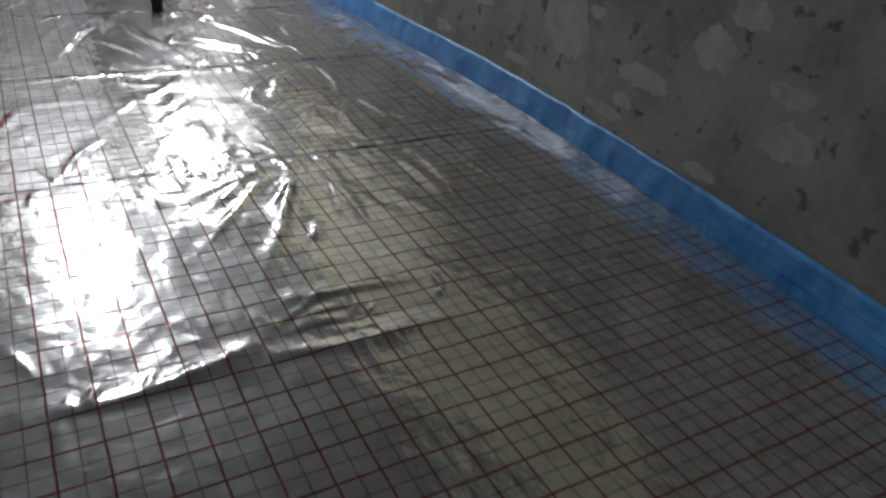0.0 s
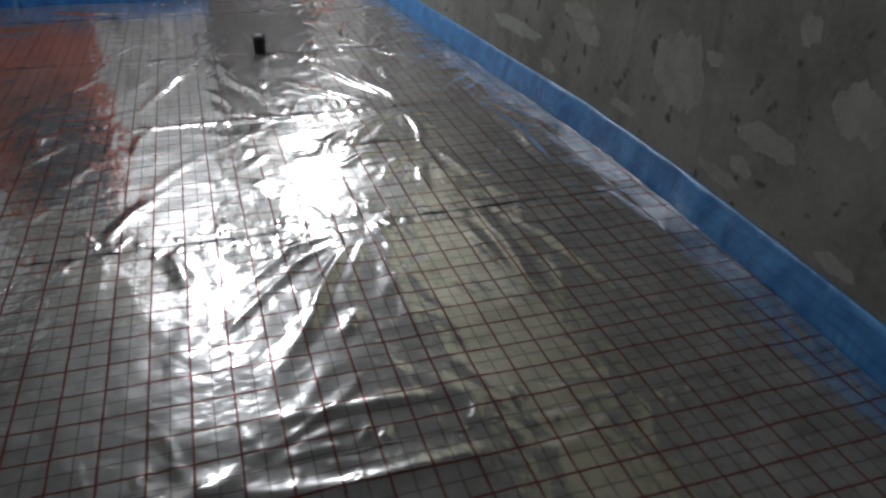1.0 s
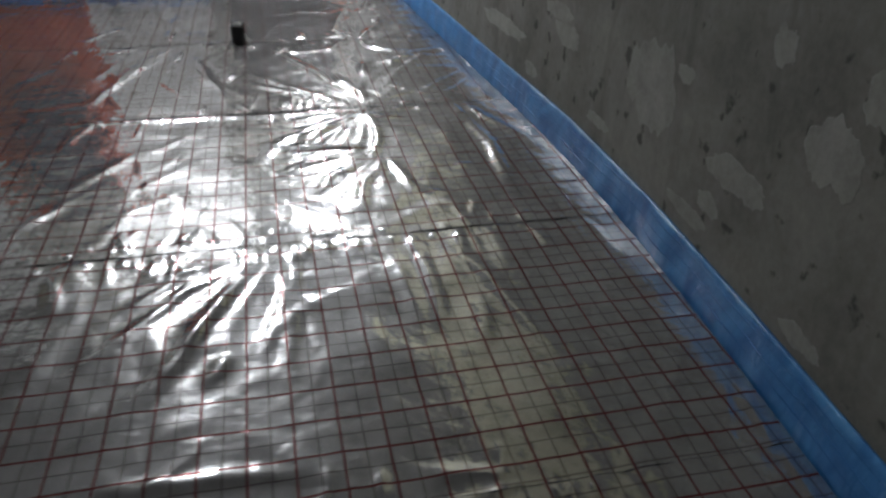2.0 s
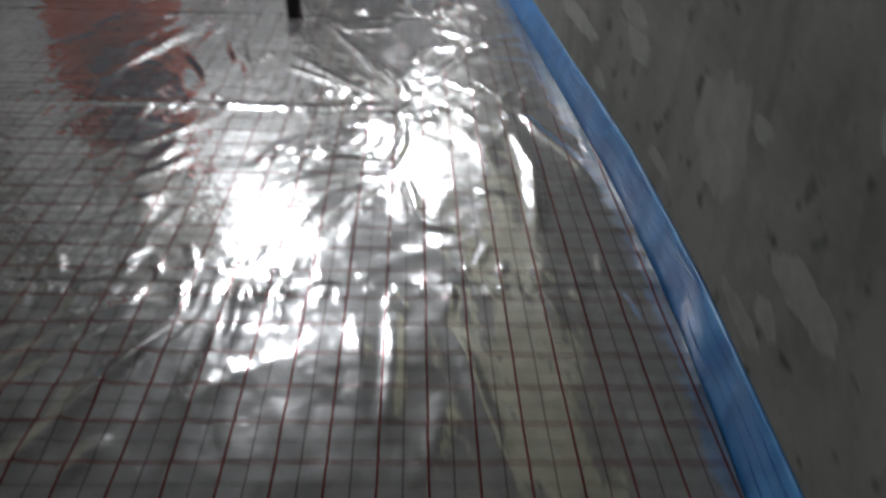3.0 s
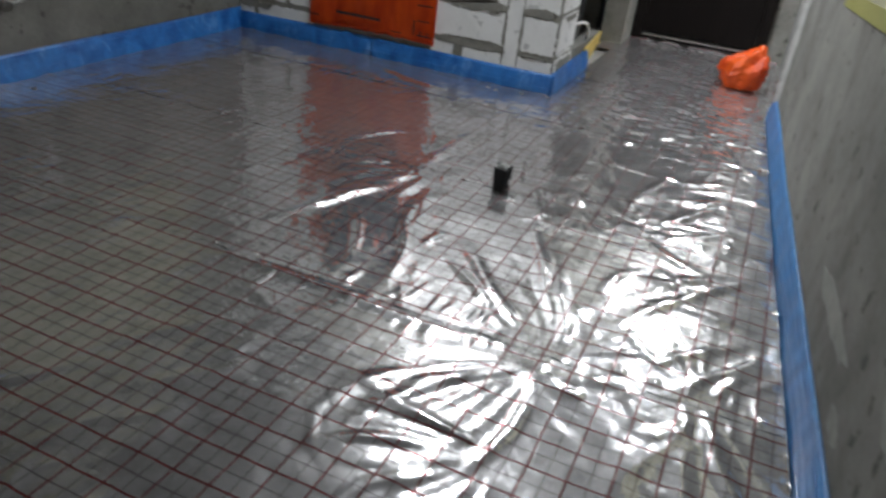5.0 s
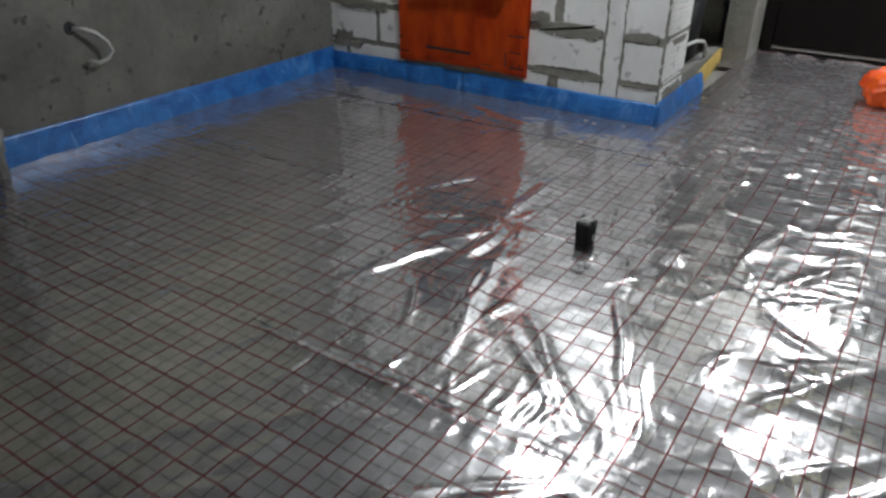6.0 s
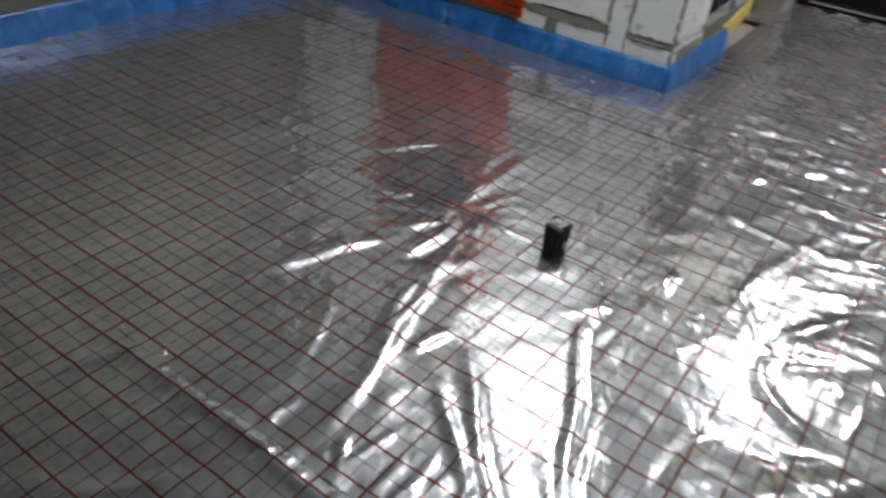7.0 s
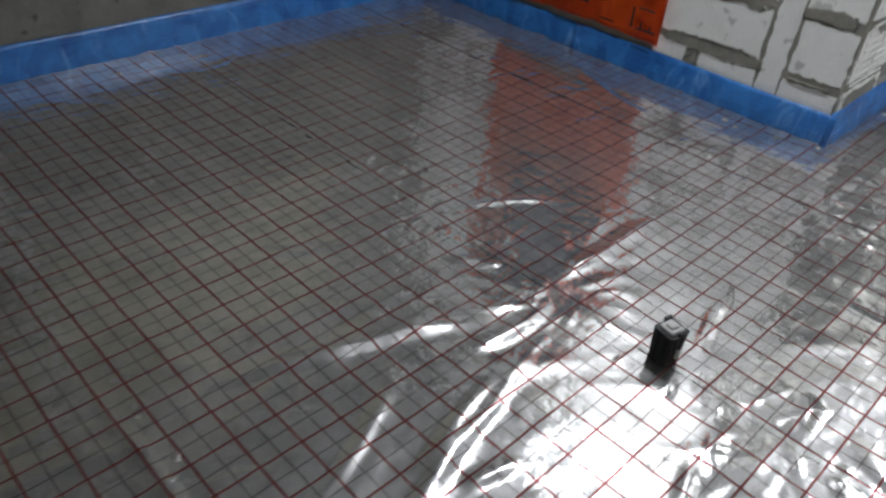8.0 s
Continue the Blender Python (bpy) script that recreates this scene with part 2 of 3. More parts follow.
tagged(part("corner_bead", bm, BEAD), "rough pale plaster bead on the wall corner", "trim", kind="structure")


# ---- foil sheets ----
SEAMS = [-2.0, -0.62, 0.48, 1.575, 2.67, 3.835, 4.935, 6.03, 7.12, 8.2, 8.86]
CELL_X, CELL_Y, PRINT_X = 0.1035, 0.1075, 0.08
PRINT_Y = [0.0, 0.03, 0.028, 0.06, 0.052, 0.03, 0.02, 0.0, 0.04, 0.01]
# long folds as start, middle and end
RIDGES_SOUTH = [
    (0.97, 2.70, 0.93, 2.3, 0.9, 1.98), (0.73, 2.62, 0.46, 2.21, 0.29, 2.02), (0.85, 2.6, 0.66, 2.2, 0.48, 1.84), (0.81, 2.57, 0.70, 2.3, 0.61, 2.05),
    (0.72, 2.67, 0.56, 2.46, 0.41, 2.31), (0.24, 2.63, 0.26, 2.5, 0.30, 2.34), (1.43, 2.62, 1.55, 2.22, 1.60, 1.91), (1.35, 2.62, 1.34, 2.35, 1.33, 2.08),
    (1.24, 2.6, 1.27, 2.35, 1.27, 2.1), (0.77, 2.14, 0.74, 2.08, 0.70, 2.01), (0.41, 1.72, 0.68, 1.72, 0.97, 1.69), (0.30, 1.53, 0.6, 1.48, 1.0, 1.51), (-0.17, 1.51, 0.14, 1.50, 0.42, 1.60),
]
RIDGES_MID = [
    (0.85, 3.25, 0.92, 3.43, 1.04, 3.57), (0.95, 3.21, 1.15, 3.61, 1.35, 3.78), (1.34, 3.79, 1.34, 3.45, 1.28, 3.2), (0.01, 2.68, 0.07, 2.86, 0.2, 3.04),
    (1.80, 3.81, 1.94, 3.44, 2.03, 3.13), (1.74, 3.75, 1.79, 3.48, 1.78, 3.08), (1.40, 3.02, 1.48, 2.94, 1.56, 2.92), (1.59, 3.16, 1.64, 3.15, 1.69, 3.15),
    (0.9, 3.13, 1.04, 3.25, 1.25, 3.31), (1.05, 2.96, 1.12, 3.12, 1.29, 3.25), (1.21, 2.82, 1.22, 3.02, 1.31, 3.2), (1.36, 3.31, 1.39, 3.09, 1.40, 2.89),
    (1.81, 3.46, 1.79, 3.15, 1.75, 2.87), (1.02, 3.44, 1.1, 3.57, 1.2, 3.63), (1.34, 3.75, 1.41, 3.70, 1.5, 3.73), (-0.1, 3.79, 0.55, 3.8, 1.2, 3.77),
]
RIDGES_NEAR = [
    (1.21, 4.40, 1.28, 4.18, 1.37, 3.89), (0.49, 4.85, 0.64, 4.28, 0.75, 3.86), (0.80, 4.42, 1.09, 4.05, 1.27, 3.87), (0.55, 3.98, 0.46, 4.2, 0.36, 4.4),
    (0.63, 4.14, 0.58, 4.36, 0.50, 4.66), (0.42, 4.51, 0.44, 4.71, 0.44, 4.9), (0.18, 4.34, 0.23, 4.49, 0.30, 4.64), (0.09, 3.98, 0.2, 4.31, 0.34, 4.66),
    (0.09, 4.79, 0.15, 4.86, 0.21, 4.91), (0.82, 4.24, 1.0, 4.07, 1.15, 3.95), (0.93, 4.85, 1.14, 4.39, 1.31, 3.95), (0.71, 4.25, 0.72, 4.34, 0.75, 4.42), (1.07, 4.67, 1.02, 4.77, 0.98, 4.88),
]
RIDGES_EAST = [
    (1.47, 4.10, 1.7, 4.48, 1.97, 4.79), (1.59, 3.9, 1.75, 4.11, 1.95, 4.30), (1.70, 3.86, 1.82, 4.02, 1.97, 4.22), (1.39, 4.26, 1.40, 4.40, 1.48, 4.55),
    (1.53, 4.39, 1.71, 4.61, 1.92, 4.71), (1.46, 4.87, 1.60, 4.69, 1.76, 4.65), (1.31, 4.97, 1.36, 5.33, 1.5, 5.80), (1.47, 5.01, 1.61, 5.21, 1.76, 5.40), (1.58, 5.28, 1.66, 5.38, 1.76, 5.45),
    (1.58, 5.60, 1.72, 5.88, 1.9, 5.86), (1.28, 6.15, 1.32, 6.21, 1.36, 6.27), (1.58, 6.03, 1.7, 6.01, 1.85, 5.87),
]
RIDGES_NORTH = [
    (0.38, 4.96, 0.38, 5.2, 0.40, 5.63), (-0.11, 4.98, -0.02, 5.16, 0.14, 5.36), (-0.65, 6.41, -0.26, 6.19, -0.04, 6.17), (0.83, 4.98, 0.80, 5.13, 0.69, 5.44),
    (1.13, 4.96, 1.12, 5.05, 1.10, 5.14), (0.81, 6.06, 0.88, 6.03, 0.95, 6.01),
]
FANS = [
    (1.36, 3.36, 160, 262, 11, 0.62), (0.92, 2.64, 195, 285, 9, 0.7), (1.34, 3.8, 175, 262, 9, 0.7), (1.34, 3.84, 20, 160, 6, 0.5),
    (1.8, 3.85, 40, 140, 7, 0.5), (1.8, 3.82, 230, 310, 6, 0.5), (1.45, 4.94, 0, 150, 8, 0.5), (0.45, 4.93, 205, 240, 3, 0.7), (0.44, 4.95, 0, 110, 6, 0.4),
    (1.45, 1.58, 150, 210, 4, 0.5), (0.4, 1.58, -10, 40, 5, 0.5), (1.15, 4.93, 220, 300, 5, 0.5),
]


def folds():
    """All folds of the sheets: (x0, y0, x1, y1, height, width at the start, width at the end, bow)."""
    rng = random.Random(4)
    rows = []
    for group, tall in ((RIDGES_SOUTH, 0.9), (RIDGES_MID, 0.9), (RIDGES_NEAR, 1.3), (RIDGES_EAST, 1.0), (RIDGES_NORTH, 1.2)):
        for ax, ay, mx, my, bx, by in group:
            n = math.hypot(bx - ax, by - ay)
            bow = ((mx - ax) * -(by - ay) + (my - ay) * (bx - ax)) / n
            w = rng.uniform(0.017, 0.026)
            rows.append((ax, ay, bx, by, tall * w * rng.uniform(0.26, 0.38), w, w * rng.uniform(0.9, 1.3), bow))
    for x, y, a0, a1, count, reach in FANS:
        for k in range(count):
            a = radians(a0 + (a1 - a0) * (k + rng.uniform(0.2, 0.8)) / count)
            s, e = rng.uniform(0.01, 0.12), rng.uniform(0.5, 1.0) * reach
            w = rng.uniform(0.012, 0.018)
            rows.append((x + s * math.cos(a), y + s * math.sin(a), x + e * math.cos(a), y + e * math.sin(a), w * rng.uniform(0.1, 0.26), 0.6 * w, w * rng.uniform(1.3, 2.2), rng.uniform(-0.03, 0.03)))
    for y in SEAMS[1:-1]:
        for k in range(120):
            x, side = rng.uniform(-1.8, 2.0), rng.choice((-1, 1))
            n, lean = rng.uniform(0.03, 0.11) if k % 3 else rng.uniform(0.1, 0.26), rng.uniform(-0.5, 0.5)
            rows.append((x, y + 0.01 * side, x + lean * n, y + side * n, rng.uniform(0.0012, 0.0036), rng.uniform(0.006, 0.010), rng.uniform(0.01, 0.016), 0.0))
    for k in range(150):
        x, y, n = rng.uniform(0.55, 1.8), rng.uniform(5.5, 8.7), rng.uniform(0.1, 0.35)
        w = rng.uniform(0.013, 0.03)
        rows.append((x, y, x + n, y + rng.uniform(-0.09, 0.09), w * rng.uniform(0.1, 0.24), w, w * rng.uniform(0.7, 1.4), rng.uniform(-0.03, 0.03)))
    for k in range(64):
        x, n, w = rng.uniform(0.35, 1.95), rng.uniform(0.05, 0.2), rng.uniform(0.008, 0.014)
        y, side = SEAMS[4 if k % 3 else 5], -1 if k % 4 else 1
        rows.append((x, y + 0.008 * side, x + rng.uniform(-0.3, 0.3) * n, y + side * n, w * rng.uniform(0.22, 0.4) * (0.8 if k % 3 else 0.35), 0.7 * w, 1.4 * w, rng.uniform(-0.01, 0.01)))
    for k in range(80):
        x, y, n = rng.uniform(0.2, 2.0), rng.uniform(1.4, 5.6), rng.uniform(0.2, 0.6)
        a = math.pi / 2 + rng.gauss(0, 0.55)
        w = rng.uniform(0.018, 0.042)
        rows.append((x, y, x + n * math.cos(a), y + n * math.sin(a), w * rng.uniform(0.05, 0.11), w, w, rng.uniform(-0.03, 0.03)))
    for k in range(16):
        x, y, n = rng.uniform(-0.35, 0.6), rng.uniform(2.75, 3.45) + 1.15 * (k % 2), rng.uniform(0.3, 0.6)
        a, w = radians(rng.uniform(50, 75)), rng.uniform(0.018, 0.032)
        rows.append((x, y, x + n * math.cos(a), y + n * math.sin(a), w * rng.uniform(0.1, 0.2), w, w, rng.uniform(-0.03, 0.03)))
    for k in range(16):
        x, y, n = rng.uniform(1.4, 1.6), rng.uniform(4.2, 5.85), rng.uniform(0.25, 0.5)
        w = rng.uniform(0.016, 0.03)
        rows.append((x, y, x + n, y + rng.uniform(-0.05, 0.22), w * rng.uniform(0.2, 0.32), w, w, rng.uniform(-0.03, 0.03)))
    for k in range(90):
        x, y, a, n = rng.uniform(-1.7, 1.9), rng.uniform(0.5, 8.6), rng.uniform(0, math.pi), rng.uniform(0.1, 0.5)
        w = rng.uniform(0.014, 0.03)
        rows.append((x, y, x + n * math.cos(a), y + n * math.sin(a), w * rng.uniform(0.05, 0.11), w, w, rng.uniform(-0.03, 0.03)))
    return rows


FOLDS = folds()


def foil_sheet(i):
    """One strip of foil, laid over the strip before it along its south edge."""
    y0, y1 = SEAMS[i] - 0.006, SEAMS[i + 1] + 0.06
    if i == 0:
        y0 = SOUTH + 0.01
    if i == len(SEAMS) - 2:
        y1 = DOOR_Y - 0.04
    step = 0.008 if y0 > 0.4 else 0.012
    x0, x1 = (PIER - 0.12 if y0 > 7.4 else PIER if y0 > NORTH else WEST) + 0.032, 2.1
    nx, ny = int((x1 - x0) / step) + 1, int((y1 - y0) / step) + 1
    us, ys = np.meshgrid(np.linspace(0, 1, nx), np.linspace(y0, y1, ny))
    side = np.interp(ys, EAST_Y, EAST_X) - 0.036
    xs = x0 + us * (side - x0)
    h = 0.0024 * smooth_noise(xs, ys, 0.17, 3) + 0.0008 * smooth_noise(xs, ys, 0.07, 5) + 0.0003 * smooth_noise(xs, ys, 0.03, 8)
    hall = np.clip((ys - 5.7) / 0.7, 0, 1) * np.clip((xs - 0.55) / 0.25, 0, 1)
    h += hall * (0.005 * smooth_noise(xs, ys, 0.05, 31) + 0.0022 * np.abs(smooth_noise(xs, ys, 0.028, 33)))
    for ax, ay, bx, by, high_, w0, w1, bow in FOLDS:
        pad = 3 * max(w0, w1) + abs(bow) + 0.03
        near = (xs > min(ax, bx) - pad) & (xs < max(ax, bx) + pad) & (ys > min(ay, by) - pad) & (ys < max(ay, by) + pad)
        if not near.any():
            continue
        px, py = xs[near], ys[near]
        n = math.hypot(bx - ax, by - ay)
        ux, uy = (bx - ax) / n, (by - ay) / n
        along = ((px - ax) * ux + (py - ay) * uy) / n
        off = (px - ax) * -uy + (py - ay) * ux - 4 * bow * along * (1 - along) + 0.004 * np.sin(along * 7.0 * n / 0.4 + ax * 9)
        w = w0 + (w1 - w0) * np.clip(along, 0, 1)
        taper = np.clip(np.minimum(along + 0.04, 1.04 - along) * 2.3, 0, 1)
        h[near] += high_ * taper * taper * (3 - 2 * taper) * np.exp(-(off / w) ** 2)
    edge = np.exp(-(ys - y0) / 0.05)
    h += edge * (0.0007 + 0.0036 * np.clip(smooth_noise(xs, ys * 0, 0.06, 20 + i), 0, 1) ** 2) - 0.0024 * np.exp(-(y1 - ys) / 0.05)
    rim = np.exp(-(xs - x0) / 0.012)
    curl = np.exp(-((ys - 2.9) / 0.16) ** 2) + 0.7 * np.exp(-((ys - 3.6) / 0.2) ** 2) + 0.6 * np.exp(-((ys - 4.5) / 0.1) ** 2)
    h += np.exp(-(side - xs) / 0.018) * (0.0012 + 0.006 * curl) * (0.7 + 0.5 * smooth_noise(xs * 0, ys, 0.03, 70))
    h += rim * np.clip(0.001 + 0.0045 * smooth_noise(xs * 0, ys, 0.07, 40 + i), 0, 1)
    if i == len(SEAMS) - 2:
        h += np.exp(-(y1 - ys) / 0.02) * np.clip(0.014 + 0.014 * smooth_noise(xs, ys * 0, 0.08, 90), 0, 1)
    if y0 < NORTH < y1:
        h += (xs < PIER + 0.02) * np.exp(-np.abs(NORTH - 0.04 - ys) / 0.014) * np.clip(0.002 + 0.007 * smooth_noise(xs, ys * 0, 0.05, 95), 0, 1)
    h += 0.004
    wob = 0.005 * smooth_noise(xs, ys * 0, 0.05, 60 + i) * edge
    co = np.stack([xs, ys + wob, h], -1).reshape(-1, 3)
    idx = np.arange(nx * ny).reshape(ny, nx)
    quads = np.stack([idx[:-1, :-1], idx[:-1, 1:], idx[1:, 1:], idx[1:, :-1]], -1).reshape(-1, 4)
    mid = co[quads].mean(1)
    keep = ~((mid[:, 1] > NORTH - 0.04) & (mid[:, 0] < PIER + np.where(mid[:, 1] < 7.45, 0.03, -0.006) - np.clip(mid[:, 1] - 7.45, 0, 1) * 0.107))
    quads = quads[keep]
    used = np.unique(quads)
    order = np.zeros(nx * ny, int)
    order[used] = np.arange(len(used))
    quads, co = order[quads], co[used]
    me = bpy.data.meshes.new("foil_sheet")
    me.vertices.add(len(co))
    me.vertices.foreach_set("co", co.ravel())
    me.loops.add(quads.size)
    me.loops.foreach_set("vertex_index", quads.ravel())
    me.polygons.add(len(quads))
    me.polygons.foreach_set("loop_start", np.arange(0, quads.size, 4))
    me.update(calc_edges=True)
    me.attributes.new("crumple", "FLOAT", "POINT").data.foreach_set("value", hall.reshape(-1)[used].astype(np.float32))
    uv = me.uv_layers.new(name="print")
    flat = (co[quads.ravel()][:, :2] - (PRINT_X, SEAMS[i] + PRINT_Y[i])) * (0.1 / CELL_X, 0.1 / CELL_Y)
    uv.data.foreach_set("uv", flat.ravel())
    me.shade_smooth()
    me.materials.append(FOIL)
    ob = new("foil_sheet", me)
    return tagged(ob, "wrinkled silver foil sheet printed with red grid", "foil sheet", "foil sheets on the floor")


for i in range(len(SEAMS) - 1):
    foil_sheet(i)


# ---- blue edge strips ----
def edge_strip(stops, height, seed, label, foam=BLUE):
    """A foam strip leaning on a wall along the stops, its face on the left of that way, with tear lines along it."""
    stops = [Vector((*p, 0)) for p in stops]
    a, b = stops[0], stops[-1]
    n = sum((q - p).length for p, q in zip(stops, stops[1:]))
    marks = [0.0]
    for p, q in zip(stops, stops[1:]):
        marks.append(marks[-1] + (q - p).length)
    way = (b - a).normalized()
    side = Vector((-way.y, way.x, 0))
    cols, rows_ = max(2, int(n / 0.025)), 8
    u = np.linspace(0, n, cols + 1)
    lean = smooth_noise(u, u * 0, 0.22, seed) + 0.4 * smooth_noise(u, u * 0, 0.07, seed + 5)
    crest = smooth_noise(u, u * 0, 0.5, seed + 1)
    foot = [Vector((x, y, 0)) for x, y in zip(np.interp(u, marks, [p.x for p in stops]), np.interp(u, marks, [p.y for p in stops]))]

    def face(i, k):
        """The strip's face at column i and height share k."""
        out = 0.008 + 0.024 * (1 - k) ** 1.5 + 0.006 * (1.2 + lean[i]) * math.sin(k * math.pi) + 0.0015 * math.sin(k * 17 + i * 0.4)
        return foot[i] + side * out + Vector((0, 0, -0.02 + (height + 0.02 + 0.004 * crest[i]) * k))

    ob = thing("edge_strip", a, label, "edge strip", "blue edge strips along the walls")
    bm = bmesh.new()
    front = [[bm.verts.new(face(i, j / rows_)) for j in range(rows_ + 1)] for i in range(cols + 1)]
    back = [[bm.verts.new(foot[i] + side * 0.001 + Vector((0, 0, front[i][j].co.z))) for j in (0, rows_)] for i in range(cols + 1)]
    for i in range(cols):
        for j in range(rows_):
            bm.faces.new((front[i][j], front[i + 1][j], front[i + 1][j + 1], front[i][j + 1]))
        bm.faces.new((back[i][0], back[i][1], back[i + 1][1], back[i + 1][0]))
        bm.faces.new((front[i][-1], front[i + 1][-1], back[i + 1][1], back[i][1]))
        bm.faces.new((front[i][0], back[i][0], back[i + 1][0], front[i + 1][0]))
    for i in (0, cols):
        bm.faces.new([*front[i], back[i][1], back[i][0]])
    part("body", bm, foam, ob, smooth=True)
    for k in (0.42, 0.62, 0.82):
        bm = bmesh.new()
        rings = [[bm.verts.new(face(i, k + dk) + side * d) for dk, d in ((-0.012, -0.001), (0.0, 0.0016), (0.012, -0.001))] for i in range(cols + 1)]
        for p, q in zip(rings, rings[1:]):
            for j in (0, 1):
                bm.faces.new((p[j], q[j], q[j + 1], p[j + 1]))
            bm.faces.new((p[2], q[2], q[0], p[0]))
        part("tear_line", bm, DEEPBLUE, ob, "darker pressed tear line", True)
    return ob


EDGE = "blue foam edge strip standing along the wall"
PALE_EDGE = "blue foam edge strip along the plastered wall, paler for painted sheen"
edge_strip([(east(y), y) for y in EAST_Y[:11]], 0.143, 11, PALE_EDGE, SHEENBLUE)
edge_strip([(WEST, NORTH - 0.004), (WEST, SOUTH)], 0.145, 13, EDGE)
edge_strip([(-0.74, NORTH), (WEST + 0.012, NORTH)], 0.125, 15, EDGE)
edge_strip([(PIER + 0.026, NORTH - 0.003), (-0.79, NORTH - 0.003)], 0.125, 17, EDGE)
edge_strip([(PIER, 7.45), (PIER, NORTH - 0.03)], 0.135, 19, EDGE)

# ---- lamps ----
# the southern bulb is only an added fill
for at, power in LAMPS:
    lamp = thing("bulb_or_fill", at, "bare white bulb hanging from the ceiling, the south one an added fill", "lamp", "bare bulbs")
    bm = bmesh.new()
    bmesh.ops.create_uvsphere(bm, u_segments=16, v_segments=10, radius=0.045, matrix=Matrix.Translation(at))
    part("bulb", bm, glow(power), lamp, smooth=True)
    x, y, z = at
    part("socket", tube([(x, y, z + 0.04), (x, y, z + 0.06), (x, y, z + 0.1)], [0.02, 0.024, 0.018]), BLACK, lamp)
    part("cord", tube([(x, y, z + 0.1), (x + 0.004, y, z + 0.18), (x, y, TOP)], 0.004, 6), BLACK, lamp)

# ---- north wall of aerated blocks ----
wall_north = slab_of("wall_north", WEST - 0.25, NORTH + 0.003, -0.025, PIER - 0.004, NORTH + 0.3, TOP, MORTAR, "white aerated block wall with grey adhesive joints", "wall")
wall_pier = slab_of("wall_pier", PIER - 0.3, NORTH + 0.3, -0.025, PIER - 0.004, 7.02, TOP, MORTAR, "white aerated block side of the pier", "wall")


def rough_block(x0, z0, x1, z1, depth, seed):
    """A block face with chipped outline; x across, z up, y into the wall."""
    rng = random.Random(seed)
    bm = bmesh.new()
    ring = []
    for (ax, az), (bx, bz) in zip(((x0, z0), (x1, z0), (x1, z1), (x0, z1)), ((x1, z0), (x1, z1), (x0, z1), (x0, z0))):
        n = max(4, int(math.hypot(bx - ax, bz - az) / 0.022))
        for k in range(n):
            f = k / n
            ring.append((ax + (bx - ax) * f + rng.uniform(-0.006, 0.004), az + (bz - az) * f + rng.uniform(-0.007, 0.005)))
    cx, cz = (x0 + x1) / 2, (z0 + z1) / 2
    front = [bm.verts.new((cx + (x - cx) * (1 - 0.008 / max(0.02, abs(x1 - x0))), 0, cz + (z - cz) * (1 - 0.008 / max(0.02, z1 - z0)))) for x, z in ring]
    back = [bm.verts.new((x, depth, z)) for x, z in ring]
    bm.faces.new(front)
    for k in range(len(ring)):
        bm.faces.new((front[k], front[(k + 1) % len(ring)], back[(k + 1) % len(ring)], back[k]))
    return bm


rows_z = [(-0.02, 0.205), (0.235, 0.455), (0.49, 0.72), (0.745, 0.985), (1.0, 1.25), (1.26, 1.5), (1.52, 1.76), (1.78, 2.02), (2.04, 2.28), (2.3, 2.52), (2.54, 2.74)]
seed = 0
for r, (za, zb) in enumerate(rows_z):
    spans = [(-1.9, -1.5), (-1.47, -1.27), (-0.36, 0.145), (0.27, PIER - 0.005)] if r % 2 else [(-1.9, -1.77), (-1.74, -1.27), (-0.36, -0.17), (-0.12, 0.15), (0.26, PIER - 0.005)]
    for xa, xb in spans:
        seed += 1
        ob = part("block", rough_block(xa, za, xb, zb, 0.03, seed), BLOCK, wall_north)
        ob.location.y += NORTH
    seed += 1
    side = part("block", rough_block(NORTH + 0.03, za + 0.01, 7.0, zb + 0.01, 0.03, seed), BLOCK, wall_pier)
    side.matrix_world = Matrix(((0, -1, 0, PIER), (1, 0, 0, 0), (0, 0, 1, 0), (0, 0, 0, 1)))

# a smeared plaster band between the two block stacks
band = part("plaster_band", rough_block(0.156, -0.02, 0.257, 2.7, 0.03, 77), BLOCK, wall_north)
band.location.y += NORTH + 0.001


